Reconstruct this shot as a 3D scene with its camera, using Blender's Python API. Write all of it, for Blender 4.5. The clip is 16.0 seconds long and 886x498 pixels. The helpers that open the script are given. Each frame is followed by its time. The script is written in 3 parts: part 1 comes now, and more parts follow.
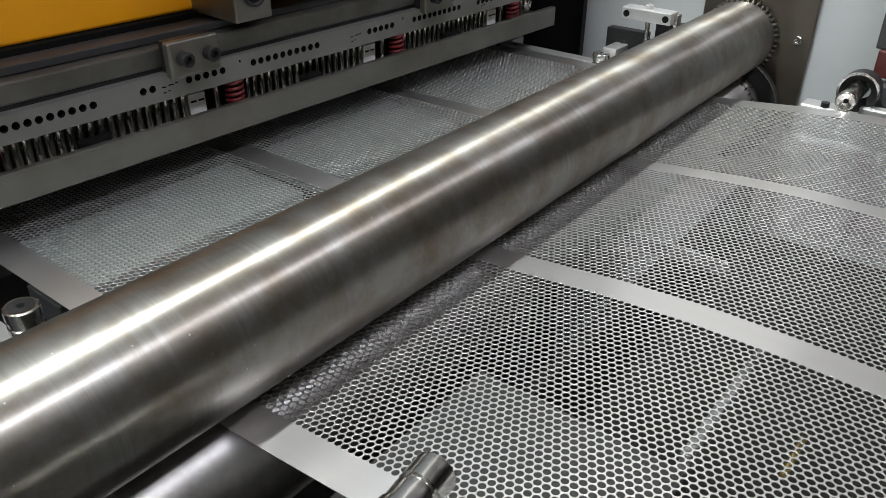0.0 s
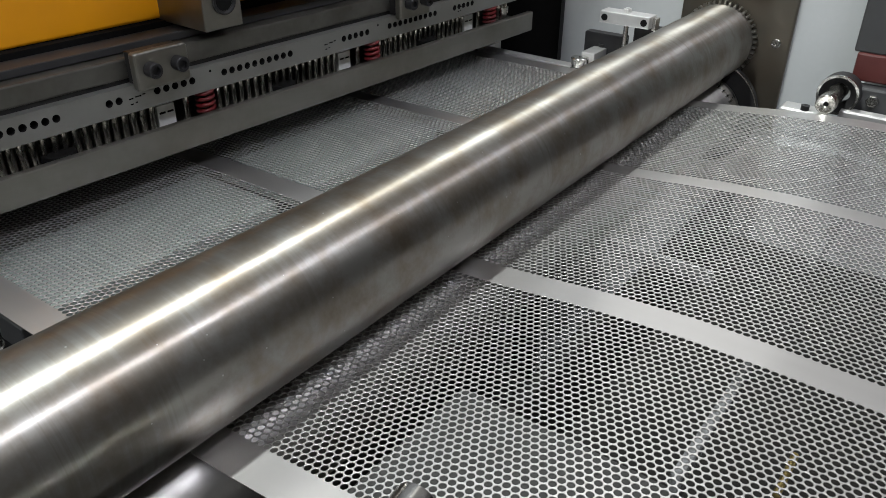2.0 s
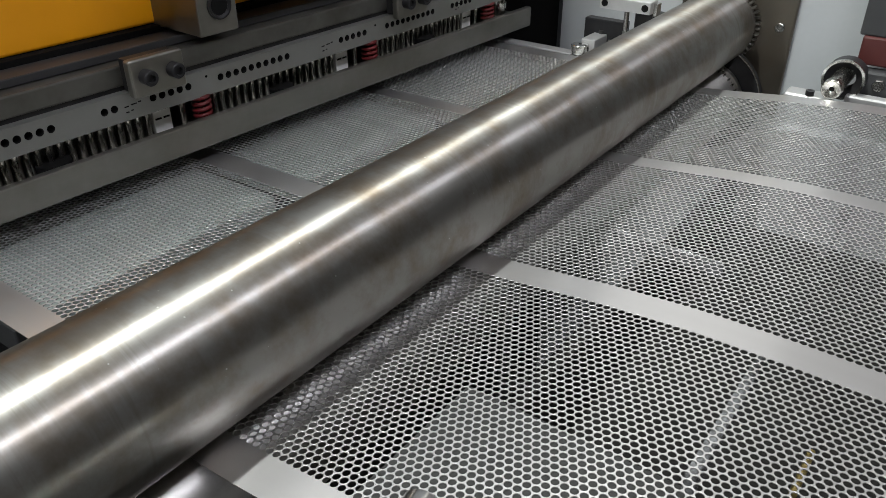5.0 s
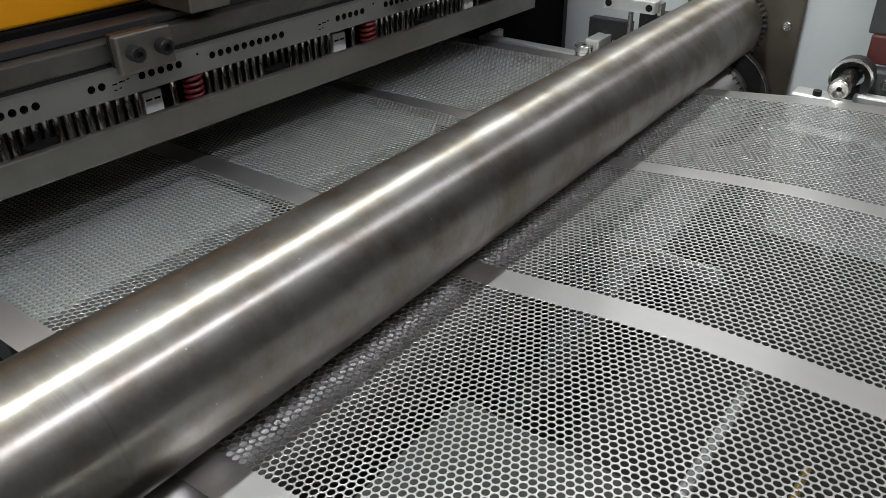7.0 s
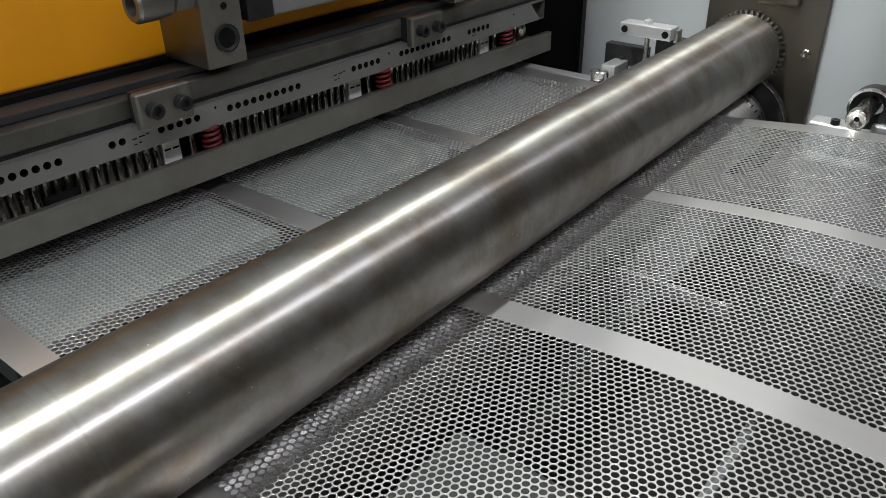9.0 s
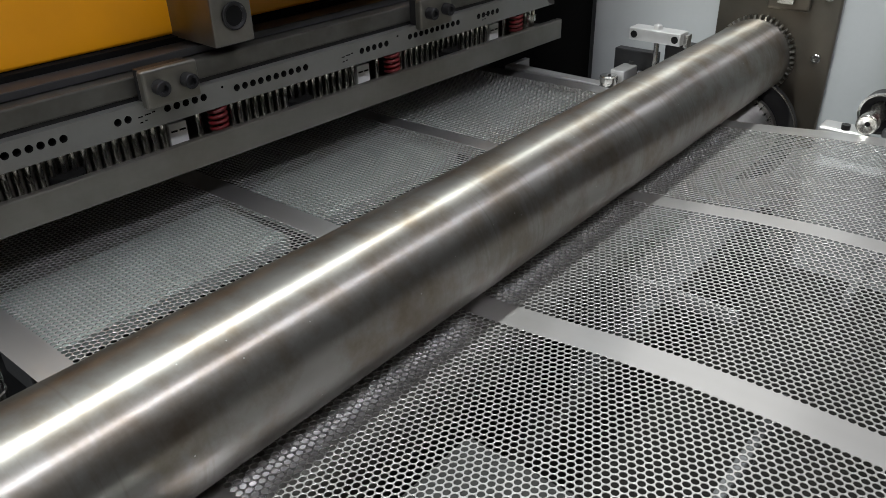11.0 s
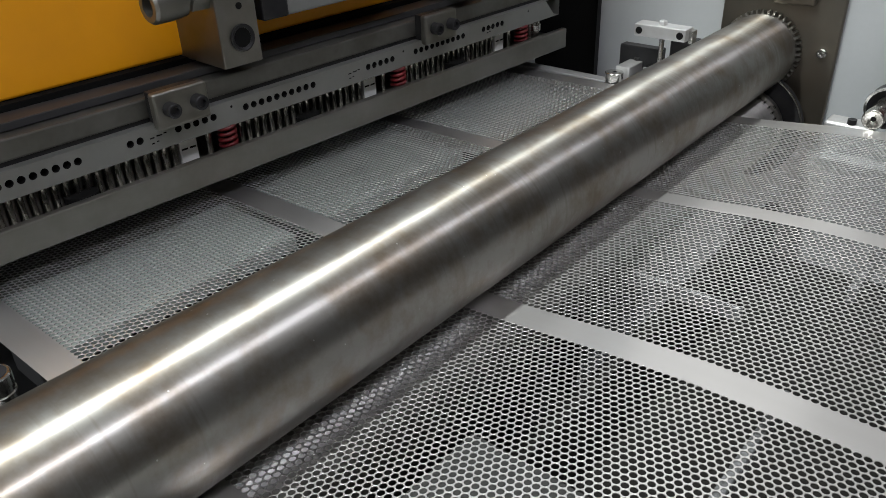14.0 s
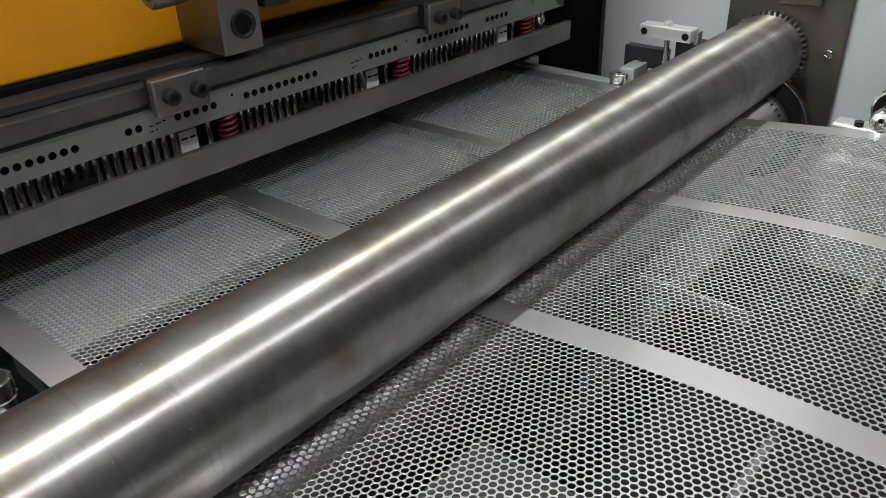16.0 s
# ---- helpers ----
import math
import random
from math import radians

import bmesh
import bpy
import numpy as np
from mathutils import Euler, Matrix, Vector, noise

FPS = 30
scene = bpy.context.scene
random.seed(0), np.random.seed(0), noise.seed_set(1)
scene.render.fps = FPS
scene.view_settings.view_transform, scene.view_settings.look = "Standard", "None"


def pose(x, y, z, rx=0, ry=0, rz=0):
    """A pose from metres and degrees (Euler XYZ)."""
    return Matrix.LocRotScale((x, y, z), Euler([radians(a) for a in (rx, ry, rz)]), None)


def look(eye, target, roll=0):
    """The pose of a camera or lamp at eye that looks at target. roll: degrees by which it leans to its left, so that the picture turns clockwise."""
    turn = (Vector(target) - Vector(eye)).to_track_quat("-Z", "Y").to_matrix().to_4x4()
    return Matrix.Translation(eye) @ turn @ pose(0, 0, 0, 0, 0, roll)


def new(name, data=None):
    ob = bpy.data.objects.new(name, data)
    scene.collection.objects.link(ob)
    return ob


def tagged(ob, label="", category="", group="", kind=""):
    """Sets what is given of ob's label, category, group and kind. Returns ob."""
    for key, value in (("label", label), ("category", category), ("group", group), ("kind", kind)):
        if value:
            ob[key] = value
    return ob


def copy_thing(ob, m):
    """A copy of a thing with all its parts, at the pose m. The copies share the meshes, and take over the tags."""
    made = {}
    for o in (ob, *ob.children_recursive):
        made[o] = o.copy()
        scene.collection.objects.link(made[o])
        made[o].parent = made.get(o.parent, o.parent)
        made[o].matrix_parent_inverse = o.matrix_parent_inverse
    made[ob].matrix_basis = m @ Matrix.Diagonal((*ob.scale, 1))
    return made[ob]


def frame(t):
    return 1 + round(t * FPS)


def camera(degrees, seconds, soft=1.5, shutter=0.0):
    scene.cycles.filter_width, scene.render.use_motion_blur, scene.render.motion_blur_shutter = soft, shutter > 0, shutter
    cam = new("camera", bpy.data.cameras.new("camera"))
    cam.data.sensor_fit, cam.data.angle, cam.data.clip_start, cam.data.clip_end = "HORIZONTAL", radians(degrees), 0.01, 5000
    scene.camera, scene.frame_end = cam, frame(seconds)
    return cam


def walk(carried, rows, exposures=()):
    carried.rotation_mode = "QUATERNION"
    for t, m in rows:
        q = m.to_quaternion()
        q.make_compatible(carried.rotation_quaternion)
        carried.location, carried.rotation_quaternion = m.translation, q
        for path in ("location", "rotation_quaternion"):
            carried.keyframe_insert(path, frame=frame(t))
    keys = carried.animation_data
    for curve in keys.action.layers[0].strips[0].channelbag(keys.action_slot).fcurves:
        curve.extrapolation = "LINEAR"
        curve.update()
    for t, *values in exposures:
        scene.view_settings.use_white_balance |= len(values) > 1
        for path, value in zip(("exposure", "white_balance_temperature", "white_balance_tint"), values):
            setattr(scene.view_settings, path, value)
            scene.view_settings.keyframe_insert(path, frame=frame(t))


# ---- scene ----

# ======================= camera =======================
PATH = [
    (0, (0.466, -0.303, 1.397), (-0.605, 1.056, 0.395), 0.4),
    (0.5, (0.455, -0.306, 1.392), (-0.59, 1.08, 0.398), 1.1),
    (1, (0.46, -0.296, 1.395), (-0.585, 1.09, 0.401), 0.7),
    (1.5, (0.45, -0.296, 1.391), (-0.582, 1.103, 0.401), 0.8),
    (2, (0.45, -0.281, 1.393), (-0.583, 1.113, 0.399), 0.4),
    (2.5, (0.439, -0.281, 1.392), (-0.578, 1.123, 0.396), 0.7),
    (3, (0.441, -0.272, 1.395), (-0.581, 1.124, 0.393), 0.3),
    (3.5, (0.441, -0.273, 1.395), (-0.578, 1.121, 0.385), 0.3),
    (4, (0.433, -0.279, 1.388), (-0.582, 1.118, 0.379), 0.1),
    (6.5, (0.438, -0.245, 1.391), (-0.597, 1.119, 0.357), -0.9),
    (7, (0.443, -0.243, 1.396), (-0.604, 1.115, 0.367), -1.1),
    (7.5, (0.453, -0.239, 1.404), (-0.62, 1.107, 0.386), -1.4),
    (8, (0.45, -0.23, 1.405), (-0.64, 1.112, 0.399), -1.5),
    (8.5, (0.464, -0.225, 1.409), (-0.646, 1.104, 0.41), -1.6),
    (9, (0.454, -0.223, 1.407), (-0.654, 1.115, 0.414), -1.2),
    (11.5, (0.458, -0.224, 1.416), (-0.681, 1.092, 0.43), -1.7),
    (12, (0.465, -0.224, 1.419), (-0.68, 1.083, 0.43), -1.8),
    (12.5, (0.456, -0.224, 1.413), (-0.682, 1.093, 0.427), -1.7),
    (13, (0.463, -0.226, 1.417), (-0.682, 1.083, 0.429), -1.9),
    (13.5, (0.457, -0.224, 1.413), (-0.682, 1.09, 0.425), -2.0),
    (14, (0.463, -0.223, 1.417), (-0.682, 1.081, 0.423), -2.3),
    (14.5, (0.459, -0.222, 1.416), (-0.685, 1.083, 0.421), -2.4),
    (15, (0.465, -0.223, 1.418), (-0.682, 1.077, 0.422), -2.4),
    (15.5, (0.452, -0.219, 1.412), (-0.685, 1.091, 0.417), -2.2),
    (16, (0.452, -0.219, 1.416), (-0.693, 1.085, 0.421), -2.2),
]
cam = camera(59.5, 16.0, soft=0.9)
walk(cam, [(t, look(eye, target, roll)) for t, eye, target, roll in PATH], exposures=[(0.0, 0.17), (4.0, 0.15), (6.5, 0.08), (16.0, 0.04)])

# ======================= constants =======================
PITCH = 0.0075                     # hole pitch along the feed
ROW = PITCH * math.sqrt(3)         # spacing of equal columns across the sheet
FEED_Z = 0.95                      # pinch line
ROLL_X, ROLL_R = -0.005, 0.0655
ROLL_Z = FEED_Z + ROLL_R
STROKE = 0.4454                    # seconds per press stroke
FIRST_TOP = -0.1106                # a top dead centre
TOOL_YAW = -2.3


def lift(t):
    """How far the press is raised, 0 at the bottom to 1 at the top."""
    return 0.5 + 0.5 * math.cos(2 * math.pi * (t - FIRST_TOP) / STROKE)


# ======================= light =======================
world = bpy.data.worlds.new("hall_air")
world.use_nodes = True
world.node_tree.nodes["Background"].inputs[0].default_value = (0.55, 0.58, 0.6, 1)
world.node_tree.nodes["Background"].inputs[1].default_value = 0.032
scene.world = world


# tube lamps and made-up fill bands under the high hall roof: x, y, z, width, length, radiance, colour, kind
COOL, BLUE, FILL_WHITE, ROSE = (0.96, 1.0, 0.97), (0.90, 0.91, 1.0), (0.99, 0.975, 0.945), (1.0, 0.91, 0.88)
LAMPS = [(-0.97, -2.0, 6.0, 0.25, 8.0, 98, COOL, "tube"), (2.75, -2.0, 6.0, 0.25, 10.0, 35, BLUE, "tube"),
         (-4.6, 8.5, 6.95, 7.4, 16.0, 0.62, FILL_WHITE, "band"), (1.6, 10.6, 6.95, 4.6, 16.0, 0.10, ROSE, "band"),
         (4.3, -3.2, 6.9, 5.0, 10.5, 0.6, FILL_WHITE, "band")]
for x, y, z, width, length, radiance, colour, kind in LAMPS:
    data = bpy.data.lights.new("hall_light", "AREA")
    data.shape, data.size, data.size_y, data.color = "RECTANGLE", width, length, colour
    data.energy = math.pi * width * length * radiance
    new("hall_light", data).matrix_world = pose(x, y, z)


# ======================= materials =======================
def mat(name, base, rough=0.5, metal=0.0, grain=0.0, scale=60.0, bump=0.0, stretch=(1, 1, 1), stain=None, stain_amount=0.0, stain_scale=4.0,
        rough_var=0.0, aniso=0.0, axis="Y", spec=0.5, dents=0.0):
    """A painted or metal surface with grain, stains and fine relief, in object space."""
    m = bpy.data.materials.new(name)
    m.use_nodes = True
    nt = m.node_tree
    b = nt.nodes["Principled BSDF"]
    link = nt.links.new
    b.inputs["Metallic"].default_value = metal
    b.inputs["Roughness"].default_value = rough
    b.inputs["Specular IOR Level"].default_value = spec
    tc = nt.nodes.new("ShaderNodeTexCoord")
    mp = nt.nodes.new("ShaderNodeMapping")
    mp.inputs["Scale"].default_value = stretch
    source = tc.outputs["Object"]
    link(source, mp.inputs["Vector"])
    fine = nt.nodes.new("ShaderNodeTexNoise")
    fine.inputs["Scale"].default_value = scale
    fine.inputs["Detail"].default_value = 6
    link(mp.outputs["Vector"], fine.inputs["Vector"])
    broad = nt.nodes.new("ShaderNodeTexNoise")
    broad.inputs["Scale"].default_value = stain_scale
    broad.inputs["Detail"].default_value = 5
    broad.inputs["Roughness"].default_value = 0.65
    link(source, broad.inputs["Vector"])
    ramp = nt.nodes.new("ShaderNodeMapRange")
    ramp.inputs["From Min"].default_value, ramp.inputs["From Max"].default_value = 0.42, 0.68
    ramp.inputs["To Max"].default_value = stain_amount
    link(broad.outputs["Fac"], ramp.inputs["Value"])
    dark = tuple(c * (1 - grain) for c in base) + (1,)
    lite = tuple(min(1, c * (1 + grain)) for c in base) + (1,)
    mix = nt.nodes.new("ShaderNodeMix")
    mix.data_type = "RGBA"
    mix.inputs["A"].default_value, mix.inputs["B"].default_value = dark, lite
    link(fine.outputs["Fac"], mix.inputs["Factor"])
    mix2 = nt.nodes.new("ShaderNodeMix")
    mix2.data_type = "RGBA"
    mix2.inputs["B"].default_value = (*(stain or base), 1)
    link(ramp.outputs["Result"], mix2.inputs["Factor"])
    link(mix.outputs["Result"], mix2.inputs["A"])
    link(mix2.outputs["Result"], b.inputs["Base Color"])
    if rough_var:
        rr = nt.nodes.new("ShaderNodeMapRange")
        rr.inputs["From Min"].default_value, rr.inputs["From Max"].default_value = 0.3, 0.7
        rr.inputs["To Min"].default_value, rr.inputs["To Max"].default_value = rough - rough_var, rough + rough_var
        link(fine.outputs["Fac"], rr.inputs["Value"])
        link(rr.outputs["Result"], b.inputs["Roughness"])
    if aniso:
        tg = nt.nodes.new("ShaderNodeTangent")
        tg.direction_type, tg.axis = "RADIAL", axis
        link(tg.outputs["Tangent"], b.inputs["Tangent"])
        b.inputs["Anisotropic"].default_value = aniso
        b.inputs["Anisotropic Rotation"].default_value = 0.25
    if dents:
        small = nt.nodes.new("ShaderNodeTexNoise")
        small.inputs["Scale"].default_value, small.inputs["Detail"].default_value = 70.0, 5
        link(tc.outputs["Object"], small.inputs["Vector"])
        bd = nt.nodes.new("ShaderNodeBump")
        bd.inputs["Strength"].default_value, bd.inputs["Distance"].default_value = dents, 0.0006
        link(small.outputs["Fac"], bd.inputs["Height"])
        link(bd.outputs["Normal"], b.inputs["Normal"])
    if bump:
        bp = nt.nodes.new("ShaderNodeBump")
        bp.inputs["Strength"].default_value, bp.inputs["Distance"].default_value = bump, 0.0006
        link(fine.outputs["Fac"], bp.inputs["Height"])
        link(bp.outputs["Normal"], b.inputs["Normal"])
    return m


STEEL_ROLL = mat("turned_roller_steel", (0.345, 0.335, 0.315), 0.36, 1.0, 0.14, 16, 0.0, (3, 0.45, 3), (0.19, 0.145, 0.10), 0.8, 17.0, 0.06, 0.92, dents=0.06)

STEEL_UNDER = mat("dark_ground_roller_steel", (0.40, 0.39, 0.38), 0.42, 1.0, 0.06, 20, 0.0, (2, 2, 2), (0.18, 0.17, 0.16), 0.5, 22.0, 0.04, 0.7)


def worn(m, speck_scale, ring_scale):
    """Adds bright nicks and dull ring-shaped scuffs to a turned surface."""
    nt = m.node_tree
    b, link = nt.nodes["Principled BSDF"], nt.links.new
    old = b.inputs["Base Color"].links[0].from_socket
    tc = nt.nodes.new("ShaderNodeTexCoord")
    squeeze = nt.nodes.new("ShaderNodeMapping")
    squeeze.inputs["Scale"].default_value = (0.4, ring_scale, 0.4)
    link(tc.outputs["Object"], squeeze.inputs["Vector"])
    rings = nt.nodes.new("ShaderNodeTexNoise")
    rings.inputs["Scale"].default_value, rings.inputs["Detail"].default_value = 1.0, 4
    link(squeeze.outputs["Vector"], rings.inputs["Vector"])
    where = nt.nodes.new("ShaderNodeTexNoise")
    where.inputs["Scale"].default_value, where.inputs["Detail"].default_value = 9.0, 6
    link(tc.outputs["Object"], where.inputs["Vector"])
    both = nt.nodes.new("ShaderNodeMath")
    both.operation = "MULTIPLY"
    link(rings.outputs["Fac"], both.inputs[0])
    link(where.outputs["Fac"], both.inputs[1])
    scuff = nt.nodes.new("ShaderNodeMapRange")
    scuff.inputs["From Min"].default_value, scuff.inputs["From Max"].default_value = 0.27, 0.35
    scuff.inputs["To Max"].default_value = 0.55
    link(both.outputs[0], scuff.inputs["Value"])
    dull = nt.nodes.new("ShaderNodeMix")
    dull.data_type = "RGBA"
    dull.inputs["B"].default_value = (0.25, 0.23, 0.20, 1)
    link(scuff.outputs["Result"], dull.inputs["Factor"])
    link(old, dull.inputs["A"])
    cells = nt.nodes.new("ShaderNodeTexVoronoi")
    cells.inputs["Scale"].default_value = speck_scale
    link(tc.outputs["Object"], cells.inputs["Vector"])
    nick = nt.nodes.new("ShaderNodeMapRange")
    nick.inputs["From Min"].default_value, nick.inputs["From Max"].default_value = 0.05, 0.03
    link(cells.outputs["Distance"], nick.inputs["Value"])
    light = nt.nodes.new("ShaderNodeMix")
    light.data_type = "RGBA"
    light.inputs["B"].default_value = (0.6, 0.6, 0.58, 1)
    link(nick.outputs["Result"], light.inputs["Factor"])
    link(dull.outputs["Result"], light.inputs["A"])
    link(light.outputs["Result"], b.inputs["Base Color"])


worn(STEEL_ROLL, 55.0, 160.0)
STEEL_SHEET = mat("mill_finish_sheet_steel", (0.79, 0.78, 0.78), 0.17, 1.0, 0.04, 60, 0.0, (0.01, 1, 1))


def oily(m, share, rough):
    """Adds a broad, dull lobe to a bright rolled surface: mill scale and oil film over the polished steel."""
    nt = m.node_tree
    link = nt.links.new
    gloss, out = nt.nodes["Principled BSDF"], nt.nodes["Material Output"]
    dull = nt.nodes.new("ShaderNodeBsdfPrincipled")
    dull.inputs["Roughness"].default_value, dull.inputs["Metallic"].default_value = rough, 1.0
    link(gloss.inputs["Base Color"].links[0].from_socket, dull.inputs["Base Color"])
    both = nt.nodes.new("ShaderNodeMixShader")
    both.inputs[0].default_value = share
    link(gloss.outputs[0], both.inputs[1])
    link(dull.outputs[0], both.inputs[2])
    link(both.outputs[0], out.inputs["Surface"])


oily(STEEL_SHEET, 0.78, 0.42)
oily(STEEL_ROLL, 0.26, 0.5)
RIM = mat("burnished_hole_rim", (0.50, 0.49, 0.48), 0.45, 1.0, 0.05, 200)
SHEARED = mat("sheared_hole_wall_steel", (0.24, 0.24, 0.235), 0.42, 0.6, 0.1, 200, 0.0, (1, 1, 1), (0.5, 0.48, 0.45), 0.3, 30.0, 0.05)
TABLE_PALE = mat("pale_greenish_table_plate", (0.40, 0.46, 0.445), 0.5, 0.2, 0.06, 40, 0.05, (1, 1, 1), (0.26, 0.30, 0.285), 0.4, 7.0)
STEEL_DARK = mat("oiled_tool_steel", (0.165, 0.163, 0.15), 0.48, 0.8, 0.28, 45, 0.2, (1, 0.25, 1), (0.06, 0.056, 0.042), 0.8, 6.0, 0.08)
STEEL_BAR = mat("ground_bar_steel", (0.25, 0.245, 0.225), 0.40, 0.85, 0.16, 60, 0.1, (1, 0.12, 1), (0.15, 0.14, 0.11), 0.7, 5.0, 0.06)
STEEL_PLATE = mat("phosphated_plate_steel", (0.23, 0.232, 0.22), 0.5, 0.6, 0.12, 70, 0.08, (1, 0.4, 1), (0.17, 0.165, 0.14), 0.5, 8.0, 0.06)
CHROME = mat("bright_machined_steel", (0.66, 0.66, 0.64), 0.2, 1.0, 0.08, 120, 0.02, (1, 1, 1), (0.42, 0.40, 0.36), 0.4, 25.0, 0.06)
# darker copy of the punch steel; the back row's dimness is in its colour
PIN_DARK = mat("shaded_punch_steel", (0.30, 0.29, 0.265), 0.34, 0.9, 0.2, 90, 0.02, (1, 1, 0.3), (0.07, 0.065, 0.055), 0.6, 40.0, 0.06)
PIN_STEEL = mat("ground_punch_steel", (0.62, 0.61, 0.57), 0.24, 1.0, 0.15, 90, 0.02, (1, 1, 0.3), (0.25, 0.22, 0.18), 0.6, 40.0, 0.06)
BLACK = mat("black_oxide_steel", (0.022, 0.022, 0.024), 0.42, 0.3, 0.25, 80, 0.06, (1, 1, 1), (0.05, 0.048, 0.045), 0.5, 15.0, 0.06, spec=0.3)
# near-black that puts the shade of holes, sockets and gaps into colour
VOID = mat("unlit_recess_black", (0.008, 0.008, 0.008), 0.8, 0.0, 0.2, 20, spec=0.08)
YELLOW = mat("yellow_machine_enamel", (0.92, 0.385, 0.004), 0.42, 0.0, 0.03, 30, 0.05, (1, 1, 1), (0.66, 0.26, 0.004), 0.35, 3.0, 0.04)
RED = mat("red_die_spring_lacquer", (0.085, 0.006, 0.008), 0.4, 0.0, 0.1, 60, 0.04, (1, 1, 1), (0.22, 0.01, 0.012), 0.5, 30.0)
GREY_PAINT = mat("grey_machine_paint", (0.42, 0.44, 0.45), 0.5, 0.0, 0.03, 120, 0.10, (1, 1, 1), (0.34, 0.35, 0.35), 0.35, 4.0)
WHITE_METAL = mat("bright_galvanised_plate", (0.75, 0.75, 0.74), 0.45, 0.2, 0.05, 90, 0.05, (1, 1, 1), (0.6, 0.6, 0.58), 0.4, 20.0)
STEEL_BOX = mat("dull_grey_box_paint", (0.20, 0.20, 0.195), 0.5, 0.1, 0.08, 60, 0.08, (1, 1, 1), (0.13, 0.13, 0.12), 0.5, 9.0)
LIGHT_ALU = mat("pale_zinc_plated_steel", (0.62, 0.62, 0.62), 0.4, 0.7, 0.06, 90, 0.05, (1, 1, 1), (0.45, 0.44, 0.42), 0.4, 14.0, 0.05)
GEAR = mat("greasy_gear_steel", (0.45, 0.44, 0.41), 0.35, 1.0, 0.2, 90, 0.05, (1, 1, 1), (0.06, 0.055, 0.05), 0.6, 40.0, 0.1)
CAST = mat("oil_stained_cast_iron", (0.15, 0.138, 0.115), 0.38, 0.85, 0.15, 40, 0.12, (1, 1, 0.5), (0.15, 0.12, 0.09), 0.6, 9.0, 0.06)
# pale in kind, but coloured near black to look dim through the holes
TRAY = mat("darkened_chute_plate", (0.04, 0.04, 0.039), 0.55, 0.3, 0.08, 40, 0.05, (1, 1, 1), (0.06, 0.06, 0.058), 0.5, 6.0)
FRAME_DARK = mat("dark_machine_frame_paint", (0.035, 0.036, 0.038), 0.5, 0.0, 0.2, 30, 0.08, (1, 1, 1), (0.02, 0.02, 0.02), 0.5, 4.0)
RED_PANEL = mat("dull_red_machine_paint", (0.06, 0.011, 0.010), 0.5, 0.0, 0.1, 30, 0.05, (1, 1, 1), (0.1, 0.015, 0.012), 0.5, 5.0)
# near-black pan colour that paints the dark seen through the sheet holes
PAN_DARK = mat("hole_shade_black", (0.013, 0.012, 0.011), 0.6, 0.0, 0.2, 30, 0.08, (1, 1, 1), (0.02, 0.018, 0.016), 0.5, 6.0, spec=0.2)
HALL_WALL = mat("dusty_hall_plaster", (0.075, 0.068, 0.06), 0.9, 0.0, 0.08, 12, 0.1, (1, 1, 1), (0.05, 0.045, 0.04), 0.5, 0.8)
HALL_ROOF = mat("pale_roof_sheeting", (0.55, 0.55, 0.53), 0.8, 0.0, 0.05, 6, 0.1, (1, 0.1, 1), (0.45, 0.44, 0.42), 0.4, 0.6)
HALL_FLOOR = mat("worn_hall_concrete", (0.07, 0.068, 0.062), 0.7, 0.0, 0.15, 14, 0.2, (1, 1, 1), (0.06, 0.058, 0.052), 0.6, 1.5)
MOTTLED = mat("mottled_grey_strip", (0.22, 0.225, 0.23), 0.18, 0.0, 0.2, 160, 0.5, (1, 1, 1), (0.05, 0.05, 0.05), 0.9, 90.0)
BRASS = mat("yellow_brass", (0.72, 0.55, 0.22), 0.3, 1.0, 0.1, 60)


# ======================= mesh helpers =======================
def part(name, bm, material, parent=None, label=""):
    me = bpy.data.meshes.new(name)
    bm.normal_update()
    bm.to_mesh(me)
    bm.free()
    me.materials.append(material)
    ob = new(name, me)
    if parent is not None:
        ob.parent = parent
    if label:
        tagged(ob, label)
    return ob


def thing(name, label, category, at=None, group="", kind=""):
    ob = new(name)
    ob.matrix_world = at if at is not None else Matrix()
    return tagged(ob, label, category, group, kind)


def soft_edges(bm, width, segments=2, sharp=35):
    edges = [e for e in bm.edges if len(e.link_faces) == 2 and e.calc_face_angle(0) > radians(sharp)]
    if edges and width > 0:
        bmesh.ops.bevel(bm, geom=edges, offset=width, segments=segments, affect="EDGES", profile=0.5, clamp_overlap=True)
    return bm


def box(x0, x1, y0, y1, z0, z1, bevel=0.0, segments=2):
    bm = bmesh.new()
    m = Matrix.Translation(((x0 + x1) / 2, (y0 + y1) / 2, (z0 + z1) / 2)) @ Matrix.Diagonal((x1 - x0, y1 - y0, z1 - z0, 1))
    bmesh.ops.create_cube(bm, size=1, matrix=m)
    return soft_edges(bm, bevel, segments)


